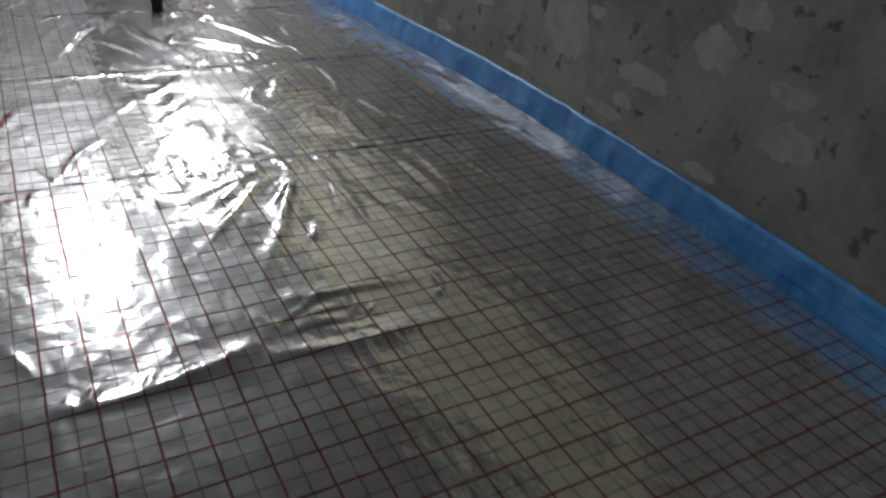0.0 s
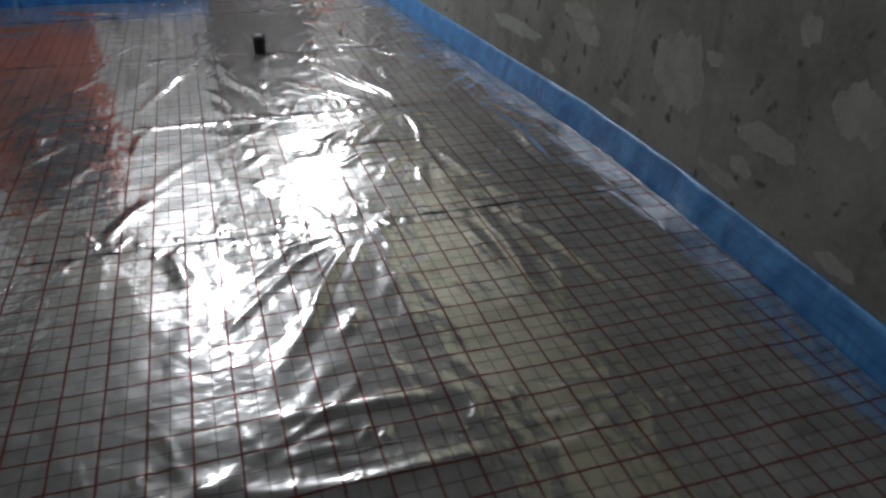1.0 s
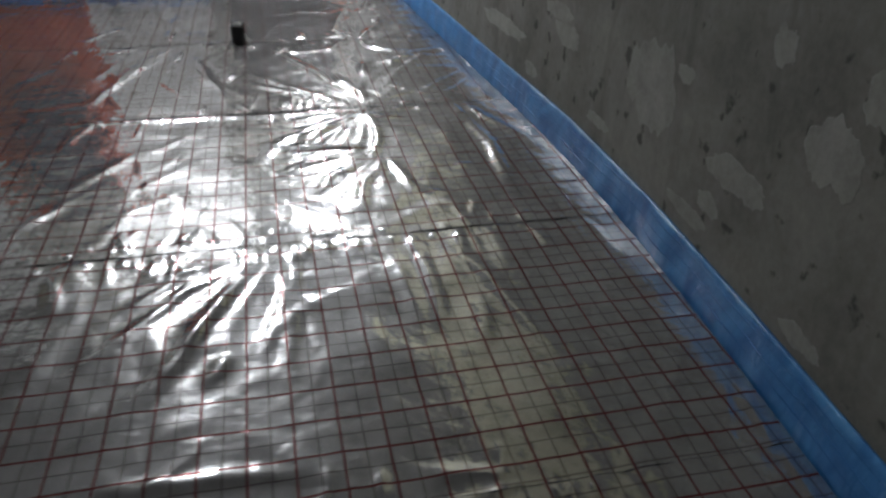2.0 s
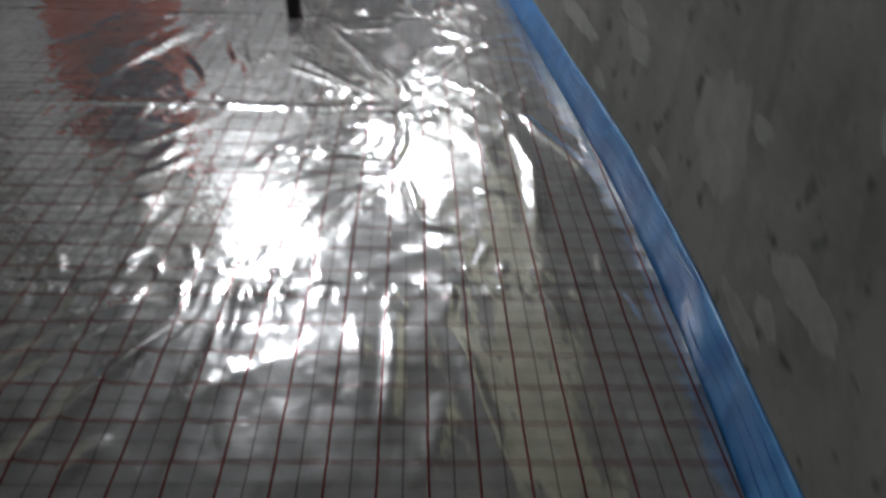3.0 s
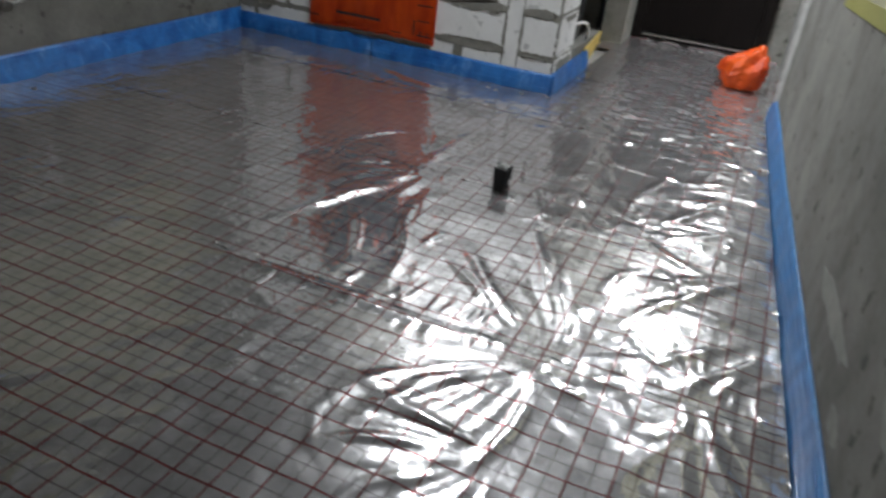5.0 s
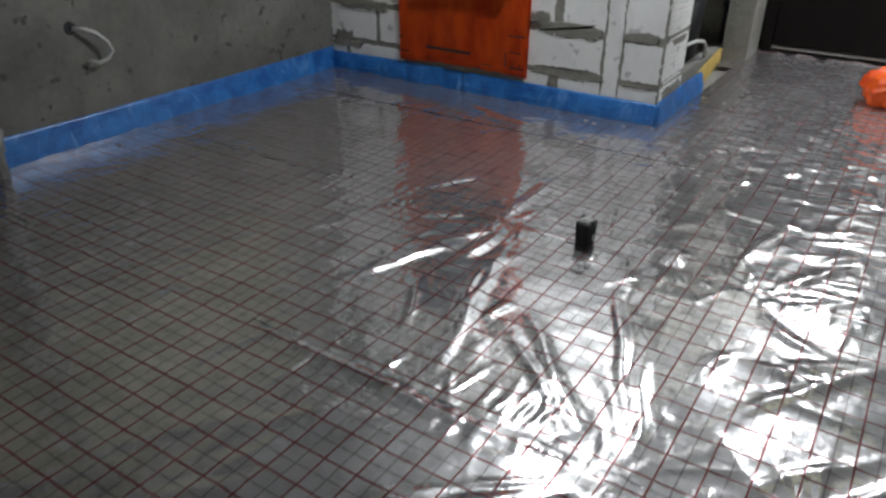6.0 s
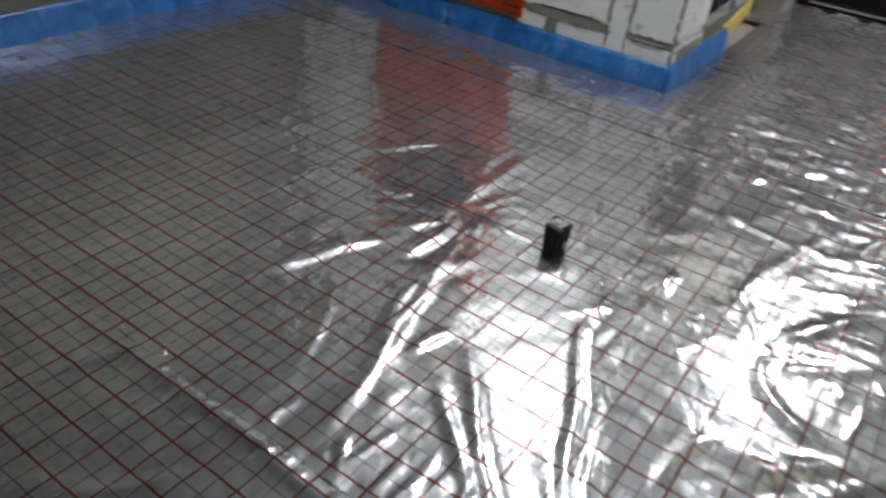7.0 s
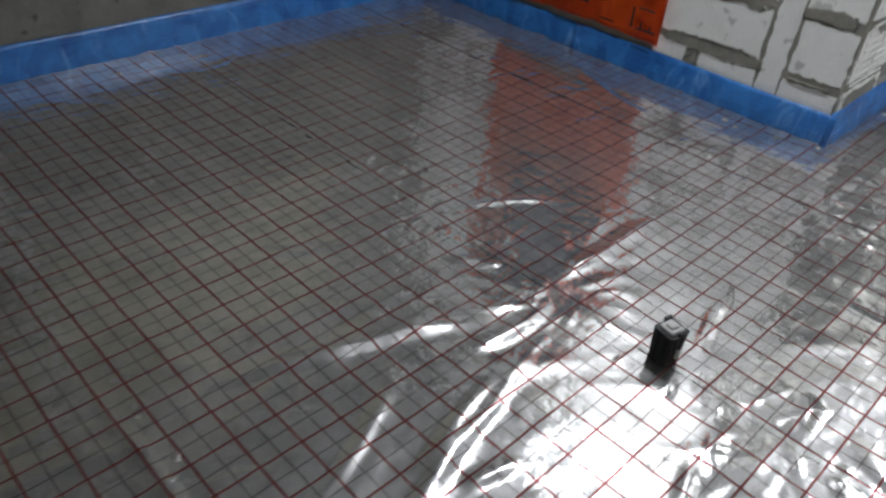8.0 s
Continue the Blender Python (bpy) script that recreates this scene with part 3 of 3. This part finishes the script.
def smear(x0, z0, x1, z1, seed, y, material, parent, name, thick=0.004, jag=0.16, round_=(0.5, 0.38)):
    """A trowelled smear: an uneven flat patch on a wall that faces south."""
    rng = random.Random(seed)
    bm = bmesh.new()
    n = 96
    ph = [rng.uniform(0, 6.28) for _ in range(6)]
    cx, cz, hx, hz = (x0 + x1) / 2, (z0 + z1) / 2, (x1 - x0) / 2, (z1 - z0) / 2
    ring, inner = [], []
    for k in range(n):
        a = 2 * math.pi * k / n
        c, s = math.cos(a), math.sin(a)
        f = 1 + 0.1 * math.sin(2 * a + ph[0]) + 0.08 * math.sin(5 * a + ph[1]) + 0.04 * math.sin(11 * a + ph[2])
        g = 1 + 0.14 * math.sin(3 * a + ph[3]) + 0.1 * math.sin(7 * a + ph[4]) + 0.07 * math.sin(17 * a + ph[5])
        f, g = f + rng.uniform(-0.3, 0.3) * jag, g + rng.uniform(-1, 1) * jag + 1.3 * jag * noise.noise((k * 0.31, seed, 0))
        px, pz = cx + hx * f * math.copysign(abs(c) ** round_[0], c), cz + hz * g * math.copysign(abs(s) ** round_[1], s)
        ring.append(bm.verts.new((px, 0.004, pz)))
        inner.append(bm.verts.new((cx + (px - cx) * 0.93, -thick, cz + (pz - cz) * 0.85)))
    for k in range(n):
        bm.faces.new((ring[k], ring[(k + 1) % n], inner[(k + 1) % n], inner[k]))
    bm.faces.new(inner)
    ob = part(name, bm, material, parent)
    ob.location.y += y
    return ob


for k, (xa, za, xb, zb) in enumerate([(-0.3, 0.19, 0.15, 0.255), (-0.3, 0.435, 0.14, 0.52), (0.27, 0.455, 0.46, 0.51), (-0.19, 0.12, -0.13, 0.2), (-1.9, 0.16, -1.62, 0.21), (-1.86, 0.2, -1.7, 0.28), (0.28, 0.205, 0.46, 0.215), (-0.33, 0.48, -0.2, 0.56), (-1.8, 0.43, -1.4, 0.5)]):
    smear(xa, za, xb, zb, 100 + k, NORTH, MORTAR, wall_north, "adhesive_smear", 0.004 + 0.0006 * k, 0.2)

for k, (ya, za, yb, zb) in enumerate([(6.6, 0.11, 6.98, 0.2), (6.7, 0.43, 6.95, 0.47)]):
    ob = smear(ya, za, yb, zb, 140 + k, 0, MORTAR, wall_pier, "adhesive_smear")
    ob.matrix_world = Matrix(((0, -1, 0, PIER), (1, 0, 0, 0), (0, 0, 1, 0), (0, 0, 0, 1)))

# combed adhesive on the side of the pier
for k in range(20):
    z = 0.16 + 0.034 * k
    part("adhesive_rib", box(PIER - 0.002, 6.63 + 0.01 * math.sin(k * 2.3), z, PIER + 0.003, 6.96 + 0.02 * math.sin(k * 1.7), z + 0.014, 0.002), BLOCK, wall_pier)

# ---- orange sheet with dark printed marks ----
sheet = thing("orange_sheet", (-0.8, NORTH, 0.13), "orange plastic sheet with black marks hung on the block wall", "plastic sheet")
bm = bmesh.new()
cols, rows_ = 40, 50
grid = []
for i in range(cols + 1):
    line = []
    for j in range(rows_ + 1):
        x, z = -1.29 + 0.97 * i / cols, 0.135 + 1.5 * j / rows_
        w = 0.014 * noise.noise((x * 9, 0, z * 1.2)) + 0.005 * noise.noise((x * 22, 3, z * 5))
        edge = (0.012 + 0.02 * math.sin((x + 1.2) * 3.2) + 0.01 * noise.noise((x * 14, 5, 0))) * max(0.0, 1 - j / 4)
        line.append(bm.verts.new((x, NORTH - 0.024 + w, z + edge)))
    grid.append(line)
for i in range(cols):
    for j in range(rows_):
        bm.faces.new((grid[i][j], grid[i + 1][j], grid[i + 1][j + 1], grid[i][j + 1]))
bmesh.ops.solidify(bm, geom=bm.faces[:], thickness=0.002)
part("film", bm, ORANGE, sheet, smooth=True)
for xa, za, xb, zb in [(-0.44, 0.205, -0.335, 0.214), (-0.42, 0.214, -0.412, 0.24), (-0.37, 0.214, -0.362, 0.235), (-0.47, 0.21, -0.462, 0.30), (-0.44, 0.30, -0.36, 0.307), (-1.27, 0.21, -1.2, 0.217), (-1.28, 0.3, -1.25, 0.307), (-1.06, 0.25, -0.72, 0.268), (-0.45, 0.40, -0.34, 0.408), (-0.64, 0.20, -0.56, 0.206)]:
    part("printed_bar", box(xa, NORTH - 0.042, za, xb, NORTH - 0.0395, zb), INK, sheet)
panel = thing("dark_panel", (-0.68, NORTH, 0.8), "dark navy plastic panel hung on the orange sheet", "panel")
part("body", box(-1.0, NORTH - 0.12, 0.76, -0.42, NORTH - 0.045, 1.7, 0.012), NAVY, panel)

# ---- opening, kerb and dark room west of the passage ----
slab_of("kerb", PIER - 0.22, 7.02, -0.025, PIER - 0.14, 8.5, 0.075, SLAB, "low concrete kerb across the opening", "kerb")
bm = bmesh.new()
rail = [[bm.verts.new((x - d, y, z)) for x, y, z in ((PIER - 0.01, 7.45, -0.02), (PIER - 0.12, 8.48, -0.02), (PIER - 0.12, 8.48, 0.08), (PIER - 0.01, 7.45, 0.125))] for d in (0.0, 0.014)]
bm.faces.new(rail[0])
bm.faces.new(rail[1])
for k in range(4):
    bm.faces.new((rail[0][k], rail[0][(k + 1) % 4], rail[1][(k + 1) % 4], rail[1][k]))
tagged(part("yellow_strip", bm, YELLOW), "yellow strip along the concrete kerb", "strip")
slab_of("wall_door_pillar", PIER - 0.13, 8.5, -0.025, PIER + 0.06, DOOR_Y + 0.2, TOP, PLASTER, "grey plastered pillar beside the door", "wall")
slab_of("lintel", PIER - 0.3, 7.02, 2.1, PIER - 0.012, 8.5, TOP, PLASTER, "grey lintel over the opening", "lintel")
slab_of("wall_store_west", -1.6, NORTH + 0.3, -0.025, -1.4, 9.3, TOP, PLASTER, "grey wall of the dark side room", "wall")
slab_of("wall_store_north", -1.4, 9.1, -0.025, PIER - 0.3, 9.3, TOP, PLASTER, "grey wall of the dark side room", "wall")
slab_of("wall_hall_north", PIER + 0.06, DOOR_Y + 0.05, -0.025, 2.5, DOOR_Y + 0.2, TOP, PLASTER, "grey plastered wall round the door", "wall")


def tub(x, y, z, r, h):
    ob = thing("building_tub", (x, y, z), "black plastic building tub with a pale rim", "tub", "black tubs in the side room")
    bm = bmesh.new()
    rings = []
    for rr, zz in ((r * 0.85, z), (r, z + h), (r - 0.012, z + h), (r * 0.83, z + 0.015)):
        rings.append([bm.verts.new((x + rr * math.cos(k * math.pi / 14), y + rr * math.sin(k * math.pi / 14), zz)) for k in range(28)])
    for u, v in zip(rings, rings[1:]):
        for k in range(28):
            bm.faces.new((u[k], u[(k + 1) % 28], v[(k + 1) % 28], v[k]))
    bm.faces.new(rings[0])
    bm.faces.new(rings[-1])
    part("shell", bm, BLACK, ob, smooth=True)
    loop = [(x + (r + 0.006) * math.cos(k * math.pi / 16), y + (r + 0.006) * math.sin(k * math.pi / 16), z + h) for k in range(33)]
    part("rim", tube(loop, 0.011, 8, False), WHITE, ob, "pale plastic rim", True)


tub(0.12, 7.5, -0.025, 0.2, 0.22)
tub(0.05, 8.05, -0.025, 0.26, 0.55)
# White loop taken for a bucket handle, built as a bent tube.
loop = [(0.34, 7.1, 0.085), (0.345, 7.16, 0.2), (0.35, 7.28, 0.262), (0.36, 7.5, 0.275), (0.365, 7.75, 0.26), (0.365, 7.93, 0.225), (0.36, 8.03, 0.17), (0.355, 8.06, 0.11), (0.35, 8.07, 0.085)]
tagged(part("handle_loop", tube(loop, 0.013, 8), WHITE, smooth=True), "white looped handle arching over the kerb", "hose")

# ---- door ----
door = thing("door_1", (1.2, DOOR_Y, 0), "closed dark brown door with a ribbed frame", "door", kind="structure")
part("threshold", box(0.57, DOOR_Y - 0.04, -0.02, 1.66, DOOR_Y + 0.05, 0.03, 0.004), BROWN, door)
part("leaf", box(0.66, DOOR_Y - 0.005, 0.075, 1.6, DOOR_Y + 0.045, 2.05, 0.006), BROWN, door)
part("frame_post", box(0.57, DOOR_Y - 0.03, 0.03, 0.655, DOOR_Y + 0.05, 2.12, 0.006), BROWN, door)
part("frame_post", box(1.605, DOOR_Y - 0.03, 0.03, 1.69, DOOR_Y + 0.05, 2.12, 0.006), BROWN, door)
part("frame_head", box(0.66, DOOR_Y - 0.03, 2.055, 1.6, DOOR_Y + 0.05, 2.12, 0.006), BROWN, door)
part("rail", box(0.66, DOOR_Y - 0.02, 0.045, 1.6, DOOR_Y + 0.03, 0.06, 0.003), STEEL, door, "dull metal rail at the foot")

# ---- orange bag ----
bag = thing("orange_bag", (1.58, 7.8, 0.01), "crumpled orange plastic bag on the foil", "bag")
bm = bmesh.new()
bmesh.ops.create_icosphere(bm, subdivisions=5, radius=1.0)
for v in bm.verts:
    d = v.co.normalized()
    f = 1 + 0.28 * noise.noise(d * 1.7 + Vector((4, 1, 2))) + 0.2 * (0.5 - abs(noise.noise(d * 3.6))) + 0.11 * (0.5 - abs(noise.noise(d * 6 + Vector((1, 7, 3))))) + 0.03 * (0.5 - abs(noise.noise(d * 15 + Vector((5, 2, 8)))))
    lift = max(0.0, d.z)
    v.co = Vector((1.585 + d.x * 0.15 * f * (1 - 0.35 * lift) + 0.07 * lift, 7.8 + d.y * 0.17 * f * (1 - 0.3 * lift), 0.012 + max(0.0, (d.z * f + 0.75) * 0.16)))
part("film", bm, ORANGE, bag, smooth=True)

# ---- black spacer standing on the seam ----
HX, HY = 0.768, 4.952
holder = thing("black_holder", (HX, HY, 0.004), "small black plastic holder with a grey core standing on the foil", "holder")
turn = Matrix.Translation((HX, HY, 0)) @ Matrix.Rotation(radians(-12), 4, "Z")


def tapered(z0, hx0, hy0, z1, hx1, hy1, cut):
    """An upright block with cut corners, from one half size at the foot to another at the top."""
    bm = bmesh.new()
    rings = []
    for z, hx, hy in ((z0, hx0, hy0), (z1 - 0.002, hx1, hy1), (z1, hx1 - 0.002, hy1 - 0.002)):
        rings.append([bm.verts.new(turn @ Vector((sx * (hx - cut * ux), sy * (hy - cut * uy), z))) for sx, sy, ux, uy in ((1, 1, 0, 1), (1, 1, 1, 0), (-1, 1, 1, 0), (-1, 1, 0, 1), (-1, -1, 0, 1), (-1, -1, 1, 0), (1, -1, 1, 0), (1, -1, 0, 1))])
    for p, q in zip(rings, rings[1:]):
        for k in range(8):
            bm.faces.new((p[k], p[(k + 1) % 8], q[(k + 1) % 8], q[k]))
    bm.faces.new(rings[0])
    bm.faces.new(rings[-1])
    return bm


part("shell", tapered(0.005, 0.029, 0.029, 0.1, 0.034, 0.032, 0.007), BLACK, holder)
core = part("core", tapered(0.1005, 0.024, 0.024, 0.111, 0.023, 0.023, 0.004), CAPGREY, holder, "grey glossy core")
part("cap", tapered(0.1115, 0.013, 0.014, 0.116, 0.012, 0.013, 0.003), CAPGREY, core)
part("foot", tapered(0.002, 0.032, 0.032, 0.0045, 0.032, 0.032, 0.007), BLACK, holder)
for name, args in (("prong", (-0.034, 0.004, 0.1005, -0.0245, 0.03, 0.115)), ("prong", (0.0245, -0.004, 0.1005, 0.034, 0.03, 0.111)), ("prong", (-0.024, 0.0245, 0.1005, 0.024, 0.031, 0.108)),
                   ("rib", (0.033, -0.016, 0.01, 0.037, -0.011, 0.095)), ("rib", (0.033, 0.009, 0.01, 0.037, 0.014, 0.095)), ("rib", (-0.012, -0.035, 0.01, -0.007, -0.031, 0.095)), ("rib", (0.012, -0.035, 0.01, 0.017, -0.031, 0.095))):
    bm = box(*args, 0.0015)
    bmesh.ops.transform(bm, matrix=turn, verts=bm.verts)
    part(name, bm, BLACK, holder)
bm = box(0.035, -0.006, 0.03, 0.043, 0.006, 0.058, 0.002)
bmesh.ops.transform(bm, matrix=turn, verts=bm.verts)
part("clip", bm, CAPGREY, holder, "grey metal clip on the side")

# ---- grey pipes by the west wall ----
stack = thing("grey_pipes", (-1.82, 4.0, 0), "two grey pipes standing by the wall with a coupling", "pipes")
part("pipe", tube([(-1.82, 4.06, -0.02), (-1.83, 4.06, 0.3), (-1.83, 4.05, 2.7)], 0.026, 14), GREYPIPE, stack, smooth=True)
part("pipe", tube([(-1.77, 4.03, -0.02), (-1.80, 4.0, 0.4), (-1.83, 3.96, 2.7)], 0.013, 10), GREYPIPE, stack, smooth=True)
part("coupling", tube([(-1.822, 4.06, 0.11), (-1.822, 4.06, 0.115), (-1.822, 4.06, 0.19), (-1.822, 4.06, 0.195)], [0.027, 0.036, 0.036, 0.027], 14), GREYPIPE, stack, smooth=True)
part("branch", tube([(-1.83, 4.06, 0.14), (-1.86, 4.10, 0.17), (-1.897, 4.13, 0.185)], [0.026, 0.022, 0.016], 12), GREYPIPE, stack, smooth=True)

# ---- cable loop on the west wall ----
cable = thing("cable_loop", (WEST, 4.62, 0.58), "pale grey cable end looping out of a hole in the wall", "cable")
loop = [(WEST + 0.002, 4.60, 0.585), (WEST + 0.04, 4.64, 0.58), (WEST + 0.055, 4.695, 0.555), (WEST + 0.06, 4.745, 0.505), (WEST + 0.06, 4.765, 0.455), (WEST + 0.055, 4.735, 0.42), (WEST + 0.045, 4.69, 0.405), (WEST + 0.03, 4.64, 0.425)]
part("sheath", tube(loop, [0.011, 0.012, 0.012, 0.011, 0.01, 0.01, 0.009, 0.007], 10), CAPGREY, cable, smooth=True)
# No hole is cut: a black disc paints its shaded inside.
part("hole_disc", tube([(WEST - 0.002, 4.595, 0.588), (WEST + 0.004, 4.595, 0.588)], [0.035, 0.03], 18), BLACK, cable, "black disc drawn as the dark hole round the cable")

# ---- filler patches on the east wall ----


def filler(y0, z0, y1, z1, seed):
    ob = smear(-y1, z0, -y0, z1, seed, 0, PATCH, wall_east, "filler_patch", 0.0008, 0.05, (0.85, 0.8))
    ob.location = (0, 0, 0)
    ob.matrix_world = Matrix(((0, 1, 0, 0), (-1, 0, 0, 0), (0, 0, 1, 0), (0, 0, 0, 1)))
    for v in ob.data.vertices:
        v.co.y += east(-v.co.x)


for k, (ya, za, yb, zb) in enumerate([(1.58, 0.71, 1.76, 0.83), (1.68, 0.53, 1.88, 0.7), (1.95, 0.36, 2.25, 0.46), (1.33, 0.54, 1.52, 0.62), (1.28, 0.36, 1.48, 0.5), (1.62, 0.16, 1.78, 0.22), (2.48, 0.33, 2.8, 0.64), (2.13, 0.25, 2.26, 0.32),
                                     (2.18, 0.18, 2.42, 0.24), (2.4, 0.55, 2.5, 0.61), (3.58, 0.17, 3.73, 0.24), (2.87, 0.2, 3.08, 0.25), (1.99, 0.73, 2.09, 0.83), (3.21, 0.4, 3.45, 0.5), (3.3, 0.48, 3.55, 0.56), (3.65, 0.72, 4.05, 0.8), (3.75, 0.27, 4.3, 0.36)]):
    filler(ya, za, yb, zb, 300 + k)


# ---- film-covered windows ----
def covered_window(line, ys, z0, z1, side, name, film, label, drop=0.0, tape=None):
    """A sheet fixed over a window: line(y) is the wall's face, side the way into the room."""
    ob = thing(name, (line(ys[0]), ys[0], z0), label, "window", kind="structure")

    def strip(part_name, stops, za, zb, near, far, material, tag=""):
        bm = bmesh.new()
        rings = [[bm.verts.new((line(y) + side * d, y, z - drop * (y - 3.0) * (z < 1.5))) for d, z in ((near, za), (far, za), (far, zb), (near, zb))] for y in stops]
        for u, v in zip(rings, rings[1:]):
            for k in range(4):
                bm.faces.new((u[k], u[(k + 1) % 4], v[(k + 1) % 4], v[k]))
        bm.faces.new(rings[0])
        bm.faces.new(rings[-1])
        part(part_name, bm, material, ob, tag)

    strip("film", ys, z0, z1, 0.002, 0.008, film)
    for za, zb in ((z0 - 0.03, z0 + 0.03), (z1 - 0.03, z1 + 0.03)):
        strip("tape", ys, za, zb, 0.0085, 0.012, tape or YELLOW, "adhesive tape along the edge")
    for ya, yb in ((ys[0] - 0.03, ys[0] + 0.03), (ys[-1] - 0.03, ys[-1] + 0.03)):
        strip("tape", (ya, yb), z0 + 0.031, z1 - 0.031, 0.0085, 0.012, tape or YELLOW, "adhesive tape along the edge")


covered_window(east, (0.6, 1.3, 1.9, 2.5, 3.2, 3.7, 4.3, 5.6), 1.08, 2.3, -1, "window_1", CREAM, "window covered with cream film edged in yellow tape", 0.05, DULLTAPE)
covered_window(lambda y: WEST, (3.0, 5.8), 0.9, 2.0, 1, "window_2", OLIVE, "window covered with a dull yellowish board", tape=OLIVE)


# ---- foil bits: seam scraps, and glints of folded edges added as objects ----
def scrap(x, y, size, seed):
    bm = bmesh.new()
    bmesh.ops.create_icosphere(bm, subdivisions=3, radius=1.0)
    for v in bm.verts:
        d = v.co.normalized()
        f = 1 + 0.5 * noise.noise(d * 2.1 + Vector((seed, 0, 0))) - 0.3 * abs(noise.noise(d * 5 + Vector((0, seed, 0))))
        v.co = Vector((x + d.x * size * f, y + d.y * size * 0.7 * f, 0.004 + max(0.0, d.z * f + 0.5) * size * 0.2))
    return tagged(part("foil_glint", bm, STEEL, smooth=True), "small crumpled silver foil bit, a scrap or an added glint", "scrap", "foil scraps")


for x, y, size in ((0.247, 3.85, 0.014), (0.088, 3.84, 0.008), (0.3, 5.62, 0.008), (0.14, 6.42, 0.013), (0.2, 6.4, 0.012), (0.27, 6.06, 0.012), (0.36, 6.45, 0.012), (0.51, 6.5, 0.011), (0.56, 7.09, 0.012), (-1.72, 4.62, 0.013)):
    scrap(x, y, size, x * 7 + 3)
